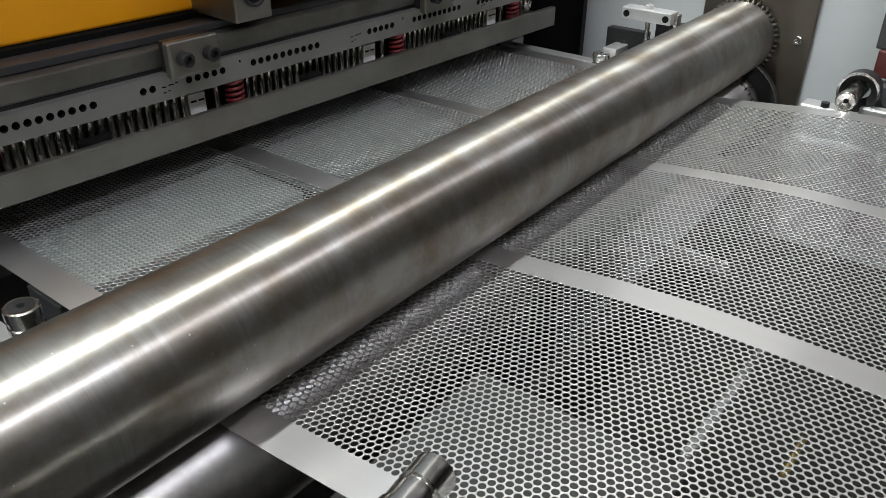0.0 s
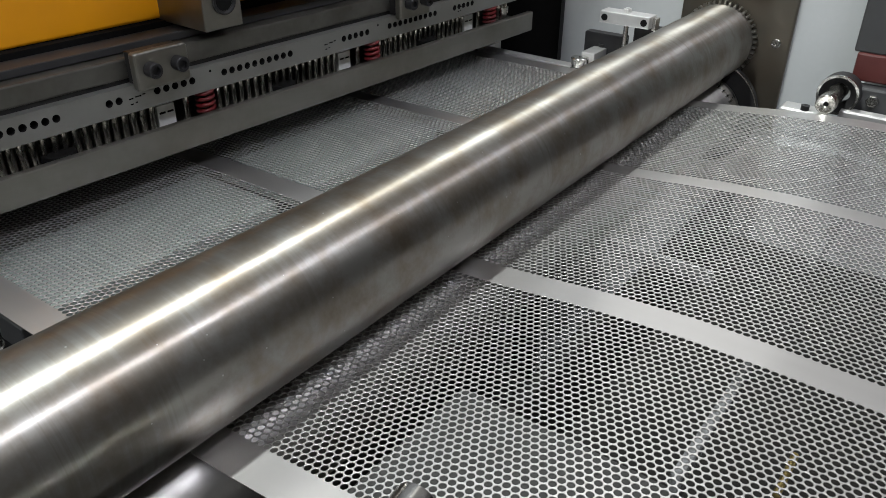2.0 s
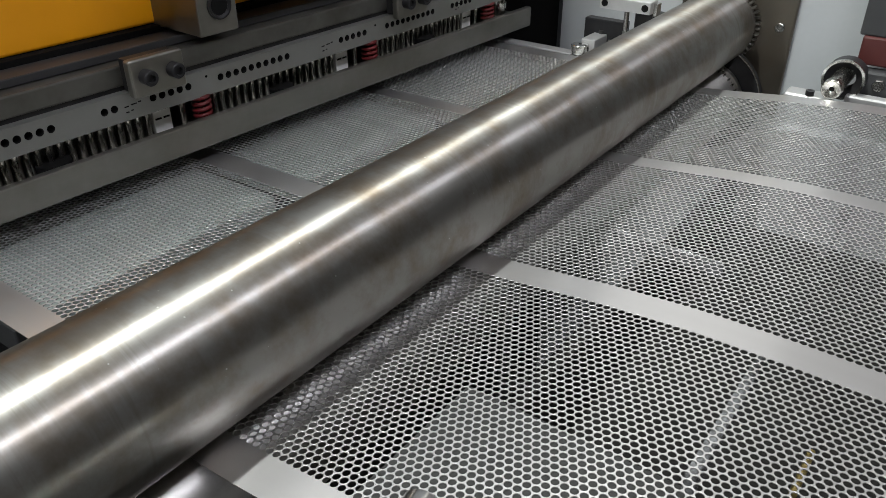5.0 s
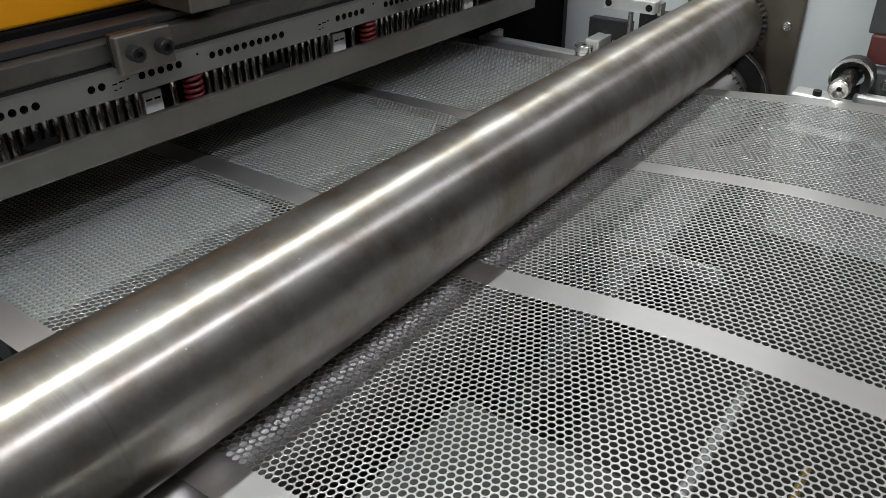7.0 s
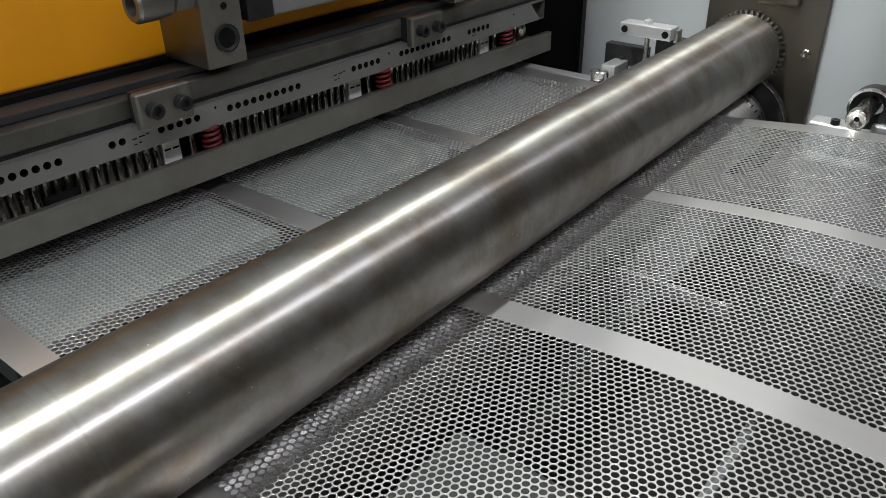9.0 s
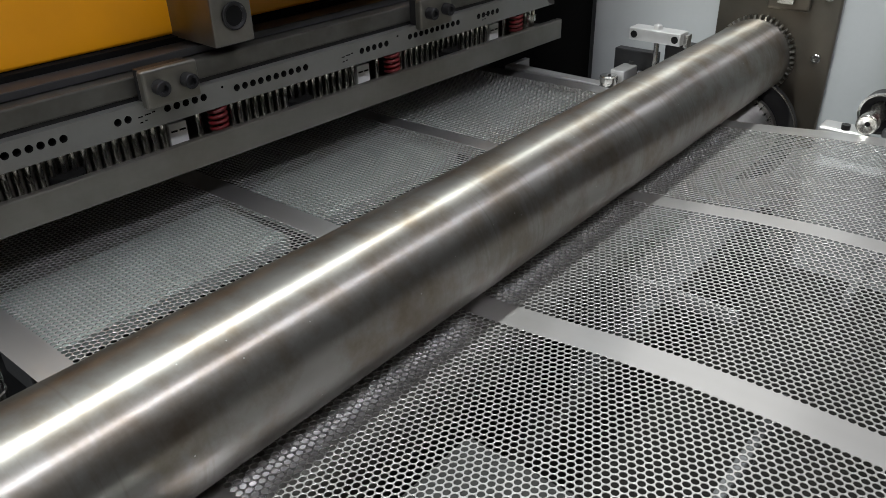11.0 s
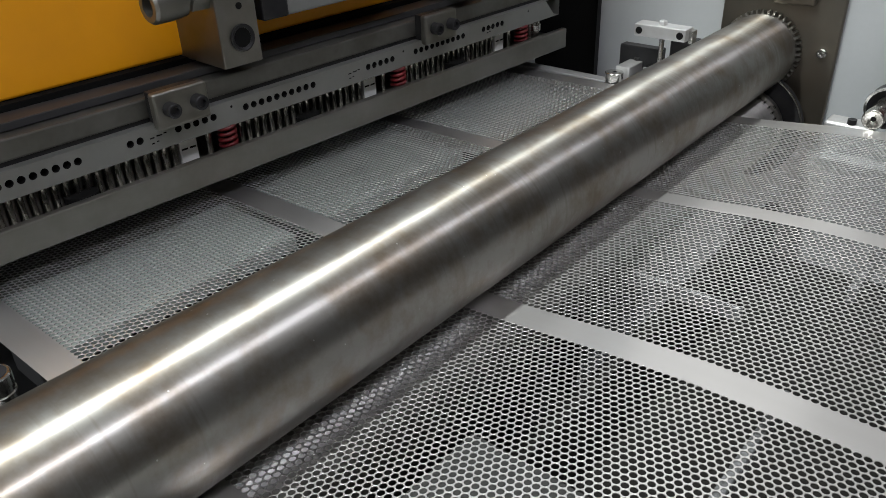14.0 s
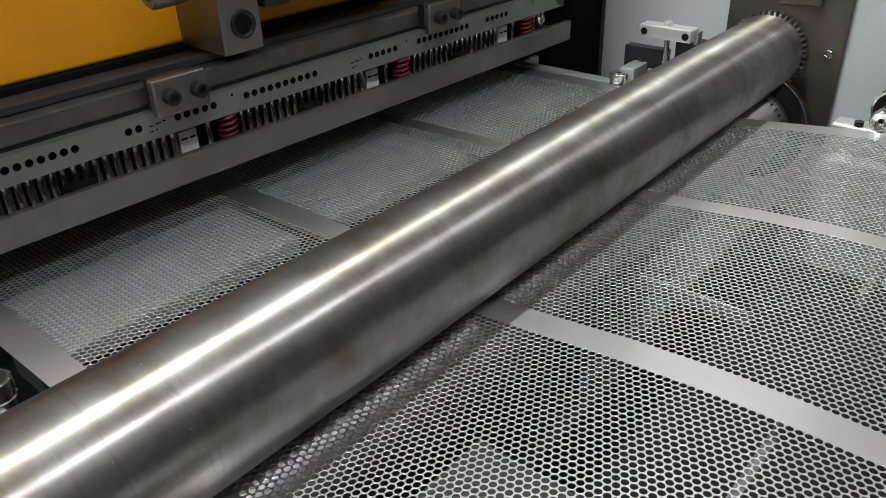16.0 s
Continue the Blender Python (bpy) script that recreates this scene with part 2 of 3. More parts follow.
def lathe(profile, m=None, sides=32):
    """A turned body: profile of (radius, height) along local z, closed where the radius is 0."""
    bm = bmesh.new()
    rings = []
    for r, h in profile:
        if r <= 1e-7:
            rings.append([bm.verts.new((0, 0, h))])
        else:
            rings.append([bm.verts.new((r * math.cos(2 * math.pi * k / sides), r * math.sin(2 * math.pi * k / sides), h)) for k in range(sides)])
    for a, b in zip(rings, rings[1:]):
        for k in range(sides):
            j = (k + 1) % sides
            if len(a) == 1 and len(b) > 1:
                f = bm.faces.new((a[0], b[j], b[k]))
            elif len(b) == 1 and len(a) > 1:
                f = bm.faces.new((a[k], a[j], b[0]))
            elif len(a) > 1:
                f = bm.faces.new((a[k], a[j], b[j], b[k]))
            else:
                continue
            f.smooth = True
    bmesh.ops.recalc_face_normals(bm, faces=bm.faces)
    for e in bm.edges:
        if len(e.link_faces) == 2 and e.calc_face_angle(0) > radians(35):
            e.smooth = False
    if m is not None:
        bm.transform(m)
    return bm


def smooth(bm):
    for f in bm.faces:
        f.smooth = True
    for e in bm.edges:
        if len(e.link_faces) == 2 and e.calc_face_angle(0) > radians(35):
            e.smooth = False
    return bm


ALONG_Y = pose(0, 0, 0, -90, 0, 0)      # local z to +y
ALONG_X = pose(0, 0, 0, 0, 90, 0)       # local z to +x


def plate_with_holes(y0, y1, z0, z1, x0, x1, holes, sides=14):
    """A plate whose front (x1) has round holes (y, z, r), sunk to x0; the holes lie in one row and never touch the rim."""
    bm = bmesh.new()
    verts = lambda x, pts: [bm.verts.new((x, a, b)) for a, b in pts]
    holes = sorted(holes)
    cuts = [y0] + [(a[0] + b[0]) / 2 for a, b in zip(holes, holes[1:])] + [y1]
    if not holes:
        bm.free()
        return box(x0, x1, y0, y1, z0, z1, 0.001)
    for n, (hy, hz, r) in enumerate(holes):
        a, b = cuts[n], cuts[n + 1]
        ring, rim = [], []
        for k in range(sides * 2):
            w = 2 * math.pi * (k + 0.5) / (sides * 2)
            c, s = math.cos(w), math.sin(w)
            ring.append((hy + r * c, hz + r * s))
            reach = min(((b - hy) if c > 0 else (a - hy)) / c if abs(c) > 1e-9 else 9, ((z1 - hz) if s > 0 else (z0 - hz)) / s if abs(s) > 1e-9 else 9)
            rim.append((hy + reach * c, hz + reach * s))
        inner, deep = verts(x1, ring), verts(x1 - 0.04, ring)
        outer = verts(x1, rim)
        count = len(ring)
        corner = [(b, z1), (a, z1), (a, z0), (b, z0)]
        for k in range(count):
            j = (k + 1) % count
            bm.faces.new((inner[k], outer[k], outer[j], inner[j]))
            bm.faces.new((inner[j], deep[j], deep[k], inner[k])).smooth = True
            p, q = rim[k], rim[j]
            on_y = lambda v: min(abs(v[0] - a), abs(v[0] - b)) < 1e-6
            on_z = lambda v: min(abs(v[1] - z0), abs(v[1] - z1)) < 1e-6
            if on_y(p) != on_y(q) and not (on_y(p) and on_z(p)) and not (on_y(q) and on_z(q)):
                c = min(corner, key=lambda v: abs(v[0] - p[0]) + abs(v[1] - p[1]) + abs(v[0] - q[0]) + abs(v[1] - q[1]))
                bm.faces.new((outer[k], bm.verts.new((x1, *c)), outer[j]))
        bm.faces.new(deep)
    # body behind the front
    # hole walls and bottoms take slot 1, the black painted as shade
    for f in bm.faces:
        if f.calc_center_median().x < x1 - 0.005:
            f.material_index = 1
    body = [(x0, y0, z0), (x1, y0, z0), (x1, y1, z0), (x0, y1, z0), (x0, y0, z1), (x1, y0, z1), (x1, y1, z1), (x0, y1, z1)]
    v = [bm.verts.new(c) for c in body]
    for f in ((0, 3, 2, 1), (4, 5, 6, 7), (0, 1, 5, 4), (2, 3, 7, 6), (3, 0, 4, 7)):
        bm.faces.new([v[k] for k in f])
    return bm


def socket_screw(parent, y, z, x, r=0.009, length=0.012, name="socket_screw", material=None, sink=0.5):
    """A cap screw that points along +x, with a hexagon socket."""
    m = pose(x, y, z) @ ALONG_X
    part(name, lathe([(0, 0), (r, 0), (r, length - 0.001), (r - 0.001, length), (r * 0.56, length), (r * 0.5, length - r * sink), (0, length - r * sink)], m, 24), material or BLACK, parent)


# ======================= hall =======================
hall = {"floor": box(-9, 9, -9, 19, -0.1, 0), "ceiling": box(-9, 9, -9, 19, 7.0, 7.1),
        "wall_west": box(-9.2, -9, -9, 19, 0, 7), "wall_east": box(9, 9.2, -9, 19, 0, 7),
        "wall_north": box(-9.2, 9.2, 19, 19.2, 0, 7), "wall_south": box(-9.2, 9.2, -9.2, -9, 0, 7)}
for n, bm in hall.items():
    tagged(part(n, bm, HALL_FLOOR if n == "floor" else HALL_ROOF if n == "ceiling" else HALL_WALL),
           "worn concrete factory floor" if n == "floor" else "plain dusty factory hall " + n.split("_")[0], kind="structure")

for x, y, z, width, length, radiance, colour, kind in LAMPS:
    if kind == "tube":
        lamp = thing("ceiling_lamp", "long white tube lamp hung under the hall roof", "lamp", pose(x, y, z), "hall lamps")
        part("housing", box(-width / 2, width / 2, -length / 2 + 0.01, length / 2 - 0.01, 0.01, 0.07, 0.01), GREY_PAINT, lamp)
        for end in (-length / 2 + 0.4, length / 2 - 0.4):
            part("hanger", box(-0.01, 0.01, end - 0.01, end + 0.01, 0.07, 1.0), CHROME, lamp)
    else:
        # frame around an added fill light, which stands for no known source
        lamp = thing("fill_panel", "long added fill light band under the hall roof", "roof light", pose(x, y, z), "hall lamps")
        part("frame", box(-width / 2 - 0.05, width / 2 + 0.05, -length / 2 - 0.05, length / 2 + 0.05, 0.01, 0.05), GREY_PAINT, lamp)

# ======================= feed rollers =======================
def feed_roller():
    ob = thing("feed_roller", "large turned steel feed roller with worn brownish patches", "roller", pose(ROLL_X, 0.35, ROLL_Z))
    r, y0, y1 = ROLL_R, -0.95, 0.834
    part("barrel", lathe([(0, y0), (r - 0.003, y0), (r, y0 + 0.003), (r, y1 - 0.004), (r - 0.004, y1), (0, y1)], ALONG_Y, 160), STEEL_ROLL, ob)
    gear = bmesh.new()
    teeth, inner, outer = 44, r - 0.003, r + 0.0055
    ring = []
    for k in range(teeth):
        for off, rad in ((0.0, inner), (0.22, inner), (0.34, outer), (0.66, outer), (0.78, inner)):
            w = 2 * math.pi * (k + off) / teeth
            ring.append((rad * math.cos(w), rad * math.sin(w)))
    a = [gear.verts.new((u, 0.835, v)) for u, v in ring]
    b = [gear.verts.new((u, 0.847, v)) for u, v in ring]
    gear.faces.new(a)
    gear.faces.new(b[::-1])
    for k in range(len(ring)):
        j = (k + 1) % len(ring)
        gear.faces.new((a[j], a[k], b[k], b[j]))
    bmesh.ops.recalc_face_normals(gear, faces=gear.faces)
    part("gear", gear, GEAR, ob, "dark oily toothed gear ring")
    part("journal", lathe([(0, 0.847), (0.03, 0.847), (0.03, 0.85), (0, 0.85)], ALONG_Y, 32), CHROME, ob)
    return ob


UNDER_X, UNDER_R = ROLL_X + 0.003, ROLL_R
UNDER_Z = FEED_Z - 0.0005 - UNDER_R


def lower_roller():
    r = UNDER_R
    ob = thing("lower_roller", "polished steel lower feed roller under the sheet", "roller", pose(UNDER_X, 0.35, UNDER_Z))
    y0, y1 = -0.95, 0.787
    part("barrel", lathe([(0, y0), (r - 0.003, y0), (r, y0 + 0.003), (r, y1), (r - 0.002, y1 + 0.002), (r - 0.004, y1 + 0.003), (r - 0.004, y1 + 0.018),
                          (0, y1 + 0.018)], ALONG_Y, 128), STEEL_UNDER, ob)
    part("gear", lathe([(0, y1 + 0.0188), (r + 0.004, y1 + 0.019), (r + 0.004, y1 + 0.03), (0, y1 + 0.03)], ALONG_Y, 48), GEAR, ob, "dark gear ring")
    part("flange", lathe([(0, y1 + 0.034), (r + 0.031, y1 + 0.034), (r + 0.034, y1 + 0.037), (r + 0.034, y1 + 0.047), (r + 0.031, y1 + 0.05), (0, y1 + 0.05)],
                         ALONG_Y, 64), BLACK, ob, "black flange disc with a bright rim")
    part("flange_rim", lathe([(r + 0.0325, y1 + 0.032), (r + 0.0345, y1 + 0.0325), (r + 0.0345, y1 + 0.035), (r + 0.0325, y1 + 0.0345)], ALONG_Y, 64), CHROME, ob)
    bm = box(r - 0.004, r + 0.001, y1 + 0.004, y1 + 0.017, -0.0016, 0.0016)
    tooth = part("tooth", bm, CHROME, ob)
    for k in range(1, 36):
        o = new("tooth", tooth.data)
        o.parent = ob
        o.matrix_basis = pose(0, 0, 0, 0, 360 * k / 36, 0)
    return ob


upper_roller, under_roller = feed_roller(), lower_roller()

# ======================= press tool =======================
TOOL_AT = (-0.38, 0.4)
SPRINGS = (-0.40, -0.0625, 0.264, 0.591)
GAPS = (-0.457, -0.118, 0.209, 0.536)


def tool_pose(z):
    return pose(TOOL_AT[0], TOOL_AT[1], z, 0, 0, TOOL_YAW)


def press_ram():
    """The upper tool: yellow ram, clamp rail, punch retainer, punches; z is that of the bottom of the stroke."""
    ob = thing("press_ram", "yellow press ram with dark clamp rail and rows of steel punches", "press tool", tool_pose(0))
    part("ram_beam", box(-0.80, -0.10, -1.2, 1.05, 1.1245, 1.24, 0.004), YELLOW, ob, "yellow painted ram")
    # unseen upper ram, made tall to block the tube lamp from the infeed
    part("unseen_ram_top", box(-0.80, -0.11, -1.2, 1.05, 1.24, 2.85, 0.006), GREY_PAINT, ob)
    # black filler in the gap, coloured as the shade below the ram
    part("gap_shade_strip", box(-0.6, -0.088, -1.2, 0.72, 1.075, 1.124), VOID, ob, "black strip painted as the shadow gap under the ram")
    part("rail_face", box(-0.061, -0.030, -1.2, 0.72, 1.080, 1.1055, 0.0025), STEEL_DARK, ob, "oil-stained dark steel rail")
    part("rail_lip", box(-0.088, -0.050, -1.2, 0.72, 1.1065, 1.1165, 0.0012), FRAME_DARK, ob)
    part("rail_foot", box(-0.061, -0.033, -1.2, 0.72, 1.0745, 1.080), BLACK, ob)
    holes = []
    for start, count in ((-0.54, 6), (-0.385, 10), (-0.202, 2), (-0.136, 5), (-0.033, 10), (0.193, 5), (0.298, 10), (0.47, 5)):
        holes += [(start + 0.013 * k, 1.0595, 0.0047) for k in range(count)]
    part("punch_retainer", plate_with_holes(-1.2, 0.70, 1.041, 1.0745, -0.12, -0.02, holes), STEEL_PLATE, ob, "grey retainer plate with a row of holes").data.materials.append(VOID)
    for y in (-0.055, 0.27, 0.60):
        part("dowel_hole", lathe([(0, 0), (0.0018, 0), (0.0018, 0.0006), (0, 0.0006)], pose(-0.0203, y, 1.066) @ ALONG_X, 10), VOID, ob)
    for cy in (-0.62, -0.14, 0.335):
        clamp = part("clamp_block", box(-0.014, 0.0, cy - 0.031, cy + 0.044, 1.0695, 1.1165, 0.004, 3), STEEL_BAR, ob, "grey steel clamp block with two black screws")
        # coloured black for the shadowed side behind the front plate
        part("shaded_clamp_body", box(-0.0299, -0.014, cy - 0.026, cy + 0.040, 1.075, 1.1145, 0.001), BLACK, clamp)
        for sy in (-0.012, 0.026):
            socket_screw(clamp, cy + sy, 1.0945, 0.0, 0.0095, 0.014)
    for base in (-0.176, 0.152, 0.478):
        for dy, dz, wide in ((0.0, 0.004, 0.006), (0.009, 0.005, 0.008), (0.019, 0.006, 0.004), (0.001, -0.003, 0.004), (0.008, -0.002, 0.003)):
            part("stamped_mark", box(-0.0202, -0.0196, base + dy, base + dy + wide, 1.0535 + dz, 1.055 + dz), VOID, ob, "short dark stamped mark")
    n = 0
    y = -0.74
    while y < 0.66:
        near = min(min(abs(y - s) for s in SPRINGS) - 0.008, min(abs(y - g) for g in GAPS) - 0.006)
        if near > 0.012:
            for dy, x in ((0, -0.034), (ROW / 2, -0.034 - PITCH)):
                part("punch", lathe([(0.0031, 0.985), (0.0031, 1.0245), (0.0038, 1.026), (0.0038, 1.042)], pose(x, y + dy, 0), 12), PIN_DARK if dy else PIN_STEEL, ob)
                n += 1
        y += ROW
    return ob


def stripper():
    """The spring-loaded stripper plate with its ground front bar; z is that of the bottom of the stroke."""
    ob = thing("stripper_plate", "ground steel stripper bar under the punches, on red springs", "stripper", tool_pose(0))
    part("front_bar", box(-0.012, 0.0, -1.1, 0.70, 0.9805, 1.018, 0.002), STEEL_BAR, ob, "long ground steel bar with a bright upper edge")
    part("plate", box(-0.16, -0.0125, -1.1, 0.69, 0.982, 1.004, 0.001), STEEL_DARK, ob)
    # plain black discs on top of the plate
    for y in (-0.60, -0.27, 0.075, 0.405):
        part("black_disc", lathe([(0, 0), (0.0205, 0), (0.0205, 0.0125), (0.0195, 0.0135), (0, 0.0135)], pose(-0.034, y, 1.004), 28), VOID, ob, "flat black round disc")
    for y in SPRINGS:
        bm = bmesh.new()
        turns, seg, ring = 4.5, 24, 8
        rows = []
        total = int(turns * seg)
        for k in range(total + 1):
            w = 2 * math.pi * k / seg
            c = Vector((0.0105 * math.cos(w), 0.0105 * math.sin(w), 0.0045 + 0.0078 * k / seg))
            out = Vector((math.cos(w), math.sin(w), 0))
            rows.append([bm.verts.new(c + out * (0.0032 * math.cos(2 * math.pi * q / ring)) + Vector((0, 0, 0.0027 * math.sin(2 * math.pi * q / ring)))) for q in range(ring)])
        for a, b in zip(rows, rows[1:]):
            for q in range(ring):
                bm.faces.new((a[q], b[q], b[(q + 1) % ring], a[(q + 1) % ring])).smooth = True
        bmesh.ops.recalc_face_normals(bm, faces=bm.faces)
        bm.transform(pose(-0.030, y, 1.004))
        part("die_spring", bm, RED, ob, "red lacquered die spring")
        part("spring_pin", lathe([(0, 0), (0.0055, 0), (0.0055, 0.034), (0, 0.034)], pose(-0.030, y, 1.004), 16), CHROME, ob)
    for y in GAPS:
        block = part("guide_block", box(-0.058, -0.038, y - 0.013, y + 0.013, 1.004, 1.034, 0.001), WHITE_METAL, ob, "pale guide block between the punches")
        for dy in (-0.006, 0.006):
            part("slot", box(-0.0382, -0.0376, y + dy - 0.0045, y + dy + 0.0045, 1.0225, 1.025), VOID, block)
    part("end_screw", lathe([(0, 0), (0.009, 0), (0.009, 0.02), (0.012, 0.02), (0.012, 0.03), (0, 0.03)], pose(-0.03, 0.635, 1.004), 20), CHROME, ob)
    return ob


def hydraulic_block():
    """Clamp cylinder in front of the ram, riding on it."""
    ob = thing("clamp_cylinder", "steel clamping block with large socket screw on the yellow ram", "hydraulic clamp", tool_pose(0), "ram clamps")
    part("block", box(-0.105, 0.0, -0.066, -0.007, 1.1215, 1.33, 0.002), STEEL_BAR, ob)
    m = pose(0.0005, -0.034, 1.1565) @ ALONG_X
    part("screw_ring", lathe([(0.0125, -0.002), (0.0175, -0.002), (0.0175, 0.0025), (0.0155, 0.003), (0.0125, 0.001)], m, 40), BLACK, ob)
    part("screw_socket", lathe([(0, -0.0002), (0.0125, -0.0002), (0.0125, 0.0008), (0.0075, 0.0006), (0.0068, 0.0004), (0, 0.0004)], m, 24), VOID, ob)
    part("bore", lathe([(0, 0.0), (0.0042, 0.0), (0.0042, 0.0012), (0, 0.0012)], pose(0.0, -0.032, 1.196) @ ALONG_X, 20), VOID, ob)
    pipe = pose(-0.02, -0.064, 1.212) @ pose(0, 0, 0, 90, 0, 0)
    part("pipe_nut", lathe([(0, 0), (0.0165, 0), (0.0165, 0.026), (0.013, 0.028), (0.013, 0.034)], pipe, 6), STEEL_BAR, ob)
    part("pipe_fitting", lathe([(0.012, 0.03), (0.019, 0.033), (0.021, 0.05), (0.0215, 0.074), (0.0185, 0.078), (0.012, 0.078), (0.011, 0.06), (0, 0.06)], pipe, 32), STEEL_BAR, ob,
         "grey pipe fitting with an open black end")
    return ob


def valve_box():
    ob = thing("valve_box", "grey steel box with a black side on the yellow ram", "valve box", tool_pose(0), "ram clamps")
    part("body", box(-0.11, -0.012, 0.052, 0.30, 1.166, 1.33, 0.004), STEEL_BOX, ob)
    part("side", box(-0.12, -0.010, 0.010, 0.052, 1.166, 1.33, 0.003), BLACK, ob)
    return ob


ram, strip_plate, clamp_a, valve = press_ram(), stripper(), hydraulic_block(), valve_box()
clamp_b = copy_thing(clamp_a, tool_pose(0) @ pose(0, 0.475, 0))
clamp_c = copy_thing(clamp_a, tool_pose(0) @ pose(0, -0.475, 0))
riders = [(ram, Matrix()), (clamp_a, Matrix()), (valve, Matrix()), (clamp_b, pose(0, 0.475, 0)), (clamp_c, pose(0, -0.475, 0))]

press_bed = thing("press_bed", "dark steel die bed below the punched sheet", "machine bed", pose(-0.6, 0.45, 0))
part("die_plate", box(-0.45, 0.17, -1.0, 0.56, 0.90, 0.954, 0.002), STEEL_DARK, press_bed)
part("bed_beam", box(-0.6, 0.12, -1.1, 0.60, 0.25, 0.90, 0.01), FRAME_DARK, press_bed)
part("bed_foot", box(-0.65, 0.2, -1.15, 0.65, 0.0, 0.25, 0.01), FRAME_DARK, press_bed)

infeed = thing("feed_table", "pale greenish steel table plate under the incoming sheet", "table", pose(-0.25, 0.48, 0))
for y0, y1 in ((-0.496, -0.169), (-0.135, 0.172), (0.206, 0.53)):
    part("plate", box(-0.16, -0.005, y0, y1, 0.925, 0.9465, 0.002), TABLE_PALE, infeed)
part("cross_bar", box(-0.10, -0.03, -0.50, 0.52, 0.89, 0.925, 0.002), FRAME_DARK, infeed)
for ly in (-0.45, 0.48):
    part("leg", box(-0.10, -0.04, ly - 0.03, ly + 0.03, 0.0, 0.89, 0.004), FRAME_DARK, infeed)

# ======================= far machine side =======================
side = thing("side_frame", "grey painted steel side frame of the machine", "machine frame", pose(0, 1.212, 0))
part("side_plate", box(-0.343, 0.46, 0.0, 0.05, 0.0, 1.205, 0.003), GREY_PAINT, side)
part("edge_strip", box(-0.349, -0.343, -0.002, 0.05, 0.0, 1.205), FRAME_DARK, side)
# sheet standing for the opening; its lack of light is only black colour
part("opening_shade_sheet", box(-1.6, -0.349, 0.02, 0.05, 0.0, 1.3), VOID, side, "black sheet painted as the unlit opening beside the frame")
part("red_panel", box(0.243, 0.62, -0.085, -0.055, 1.003, 1.048, 0.003), RED_PANEL, side, "dull red stripe")
part("dark_panel", box(0.252, 0.62, -0.10, -0.07, 0.93, 0.998, 0.004), FRAME_DARK, side)
part("upper_cover", box(0.236, 0.62, -0.08, -0.05, 1.048, 1.205, 0.003), FRAME_DARK, side)
part("lower_plate", box(0.14, 1.2, -0.06, -0.02, 0.2, 0.86, 0.004), GREY_PAINT, side)

near_side = thing("side_frame", "grey painted steel side frame of the machine", "machine frame", pose(0, -0.75, 0))
part("side_plate", box(-0.46, 0.12, -0.05, 0.0, 0.0, 1.25, 0.003), GREY_PAINT, near_side)

bearing = thing("bearing_housing", "oil-stained cast iron bearing housing with bolts", "bearing housing", pose(0.034, 1.206, 0))
part("column", smooth(soft_edges(box(-0.12, 0.087, -0.005, 0.006, 0.86, 1.21), 0.004, 3)), CAST, bearing)
part("slide", soft_edges(box(-0.032, 0.040, -0.018, -0.005, 1.10, 1.208), 0.004), CAST, bearing)
part("cap", box(-0.012, 0.016, -0.03, -0.018, 1.112, 1.16, 0.002), CHROME, bearing)
for bx, bz in ((0.064, 1.024), (0.066, 1.128), (-0.066, 1.16)):
    bolt = part("bolt", lathe([(0, 0), (0.0085, 0), (0.0085, 0.006), (0.007, 0.008), (0.004, 0.008), (0.0035, 0.004), (0, 0.004)],
                              pose(bx, -0.005, bz) @ pose(0, 0, 0, 90, 0, 0), 20), CHROME, bearing, "shiny cap bolt")


def guide_knob(name_at, arm):
    ob = thing("edge_guide_roller", "small steel edge guide roller with black top", "guide roller", name_at, "edge guides")
    part("body", lathe([(0, -0.045), (0.008, -0.045), (0.008, -0.028), (0.0168, -0.028), (0.0168, -0.0205), (0.0155, -0.0195), (0.0155, -0.013), (0.0168, -0.012),
                        (0.0168, -0.0015), (0.0155, 0.0), (0.0135, 0.0), (0.0135, -0.0012), (0, -0.0012)], None, 40), CHROME, ob)
    part("cap", lathe([(0, -0.001), (0.0133, -0.001), (0.0133, 0.0003), (0.0042, 0.0003), (0.0036, -0.0008), (0, -0.0008)], None, 28), BLACK if arm else CHROME, ob)
    part("socket", lathe([(0, 0.0), (0.0034, 0.0), (0.0034, 0.0005), (0, 0.0005)], None, 6), VOID, ob)
    return ob


guide_knob(pose(-0.226, -0.073, 0.979), True)
guide_knob(pose(-0.207, 1.036, 0.982), False)

bracket = thing("guide_bracket", "pale drilled clamp bar on a black holder beside the sheet", "bracket", pose(-0.140, 1.075, 0.936))
bar = box(-0.047, 0.050, -0.016, 0.016, 0.110, 0.1315, 0.0015)
part("bar", bar, LIGHT_ALU, bracket, "pale zinc-plated bar with two round holes")
for hx in (-0.037, 0.040):
    part("bore", lathe([(0, 0), (0.0062, 0), (0.0062, 0.0012), (0.0052, 0.0012), (0.005, 0.0003), (0, 0.0003)], pose(hx, -0.0158, 0.1205) @ pose(0, 0, 0, 90, 0, 0), 24), VOID, bracket)
part("nut", lathe([(0, 0.1315), (0.0085, 0.1315), (0.0085, 0.1365), (0.0075, 0.138), (0.004, 0.138), (0.004, 0.1395), (0, 0.1395)], None, 6), LIGHT_ALU, bracket)
part("spindle", lathe([(0, 0.03), (0.0045, 0.03), (0.0045, 0.111), (0, 0.111)], pose(0.0, 0.002, 0), 16), CHROME, bracket)
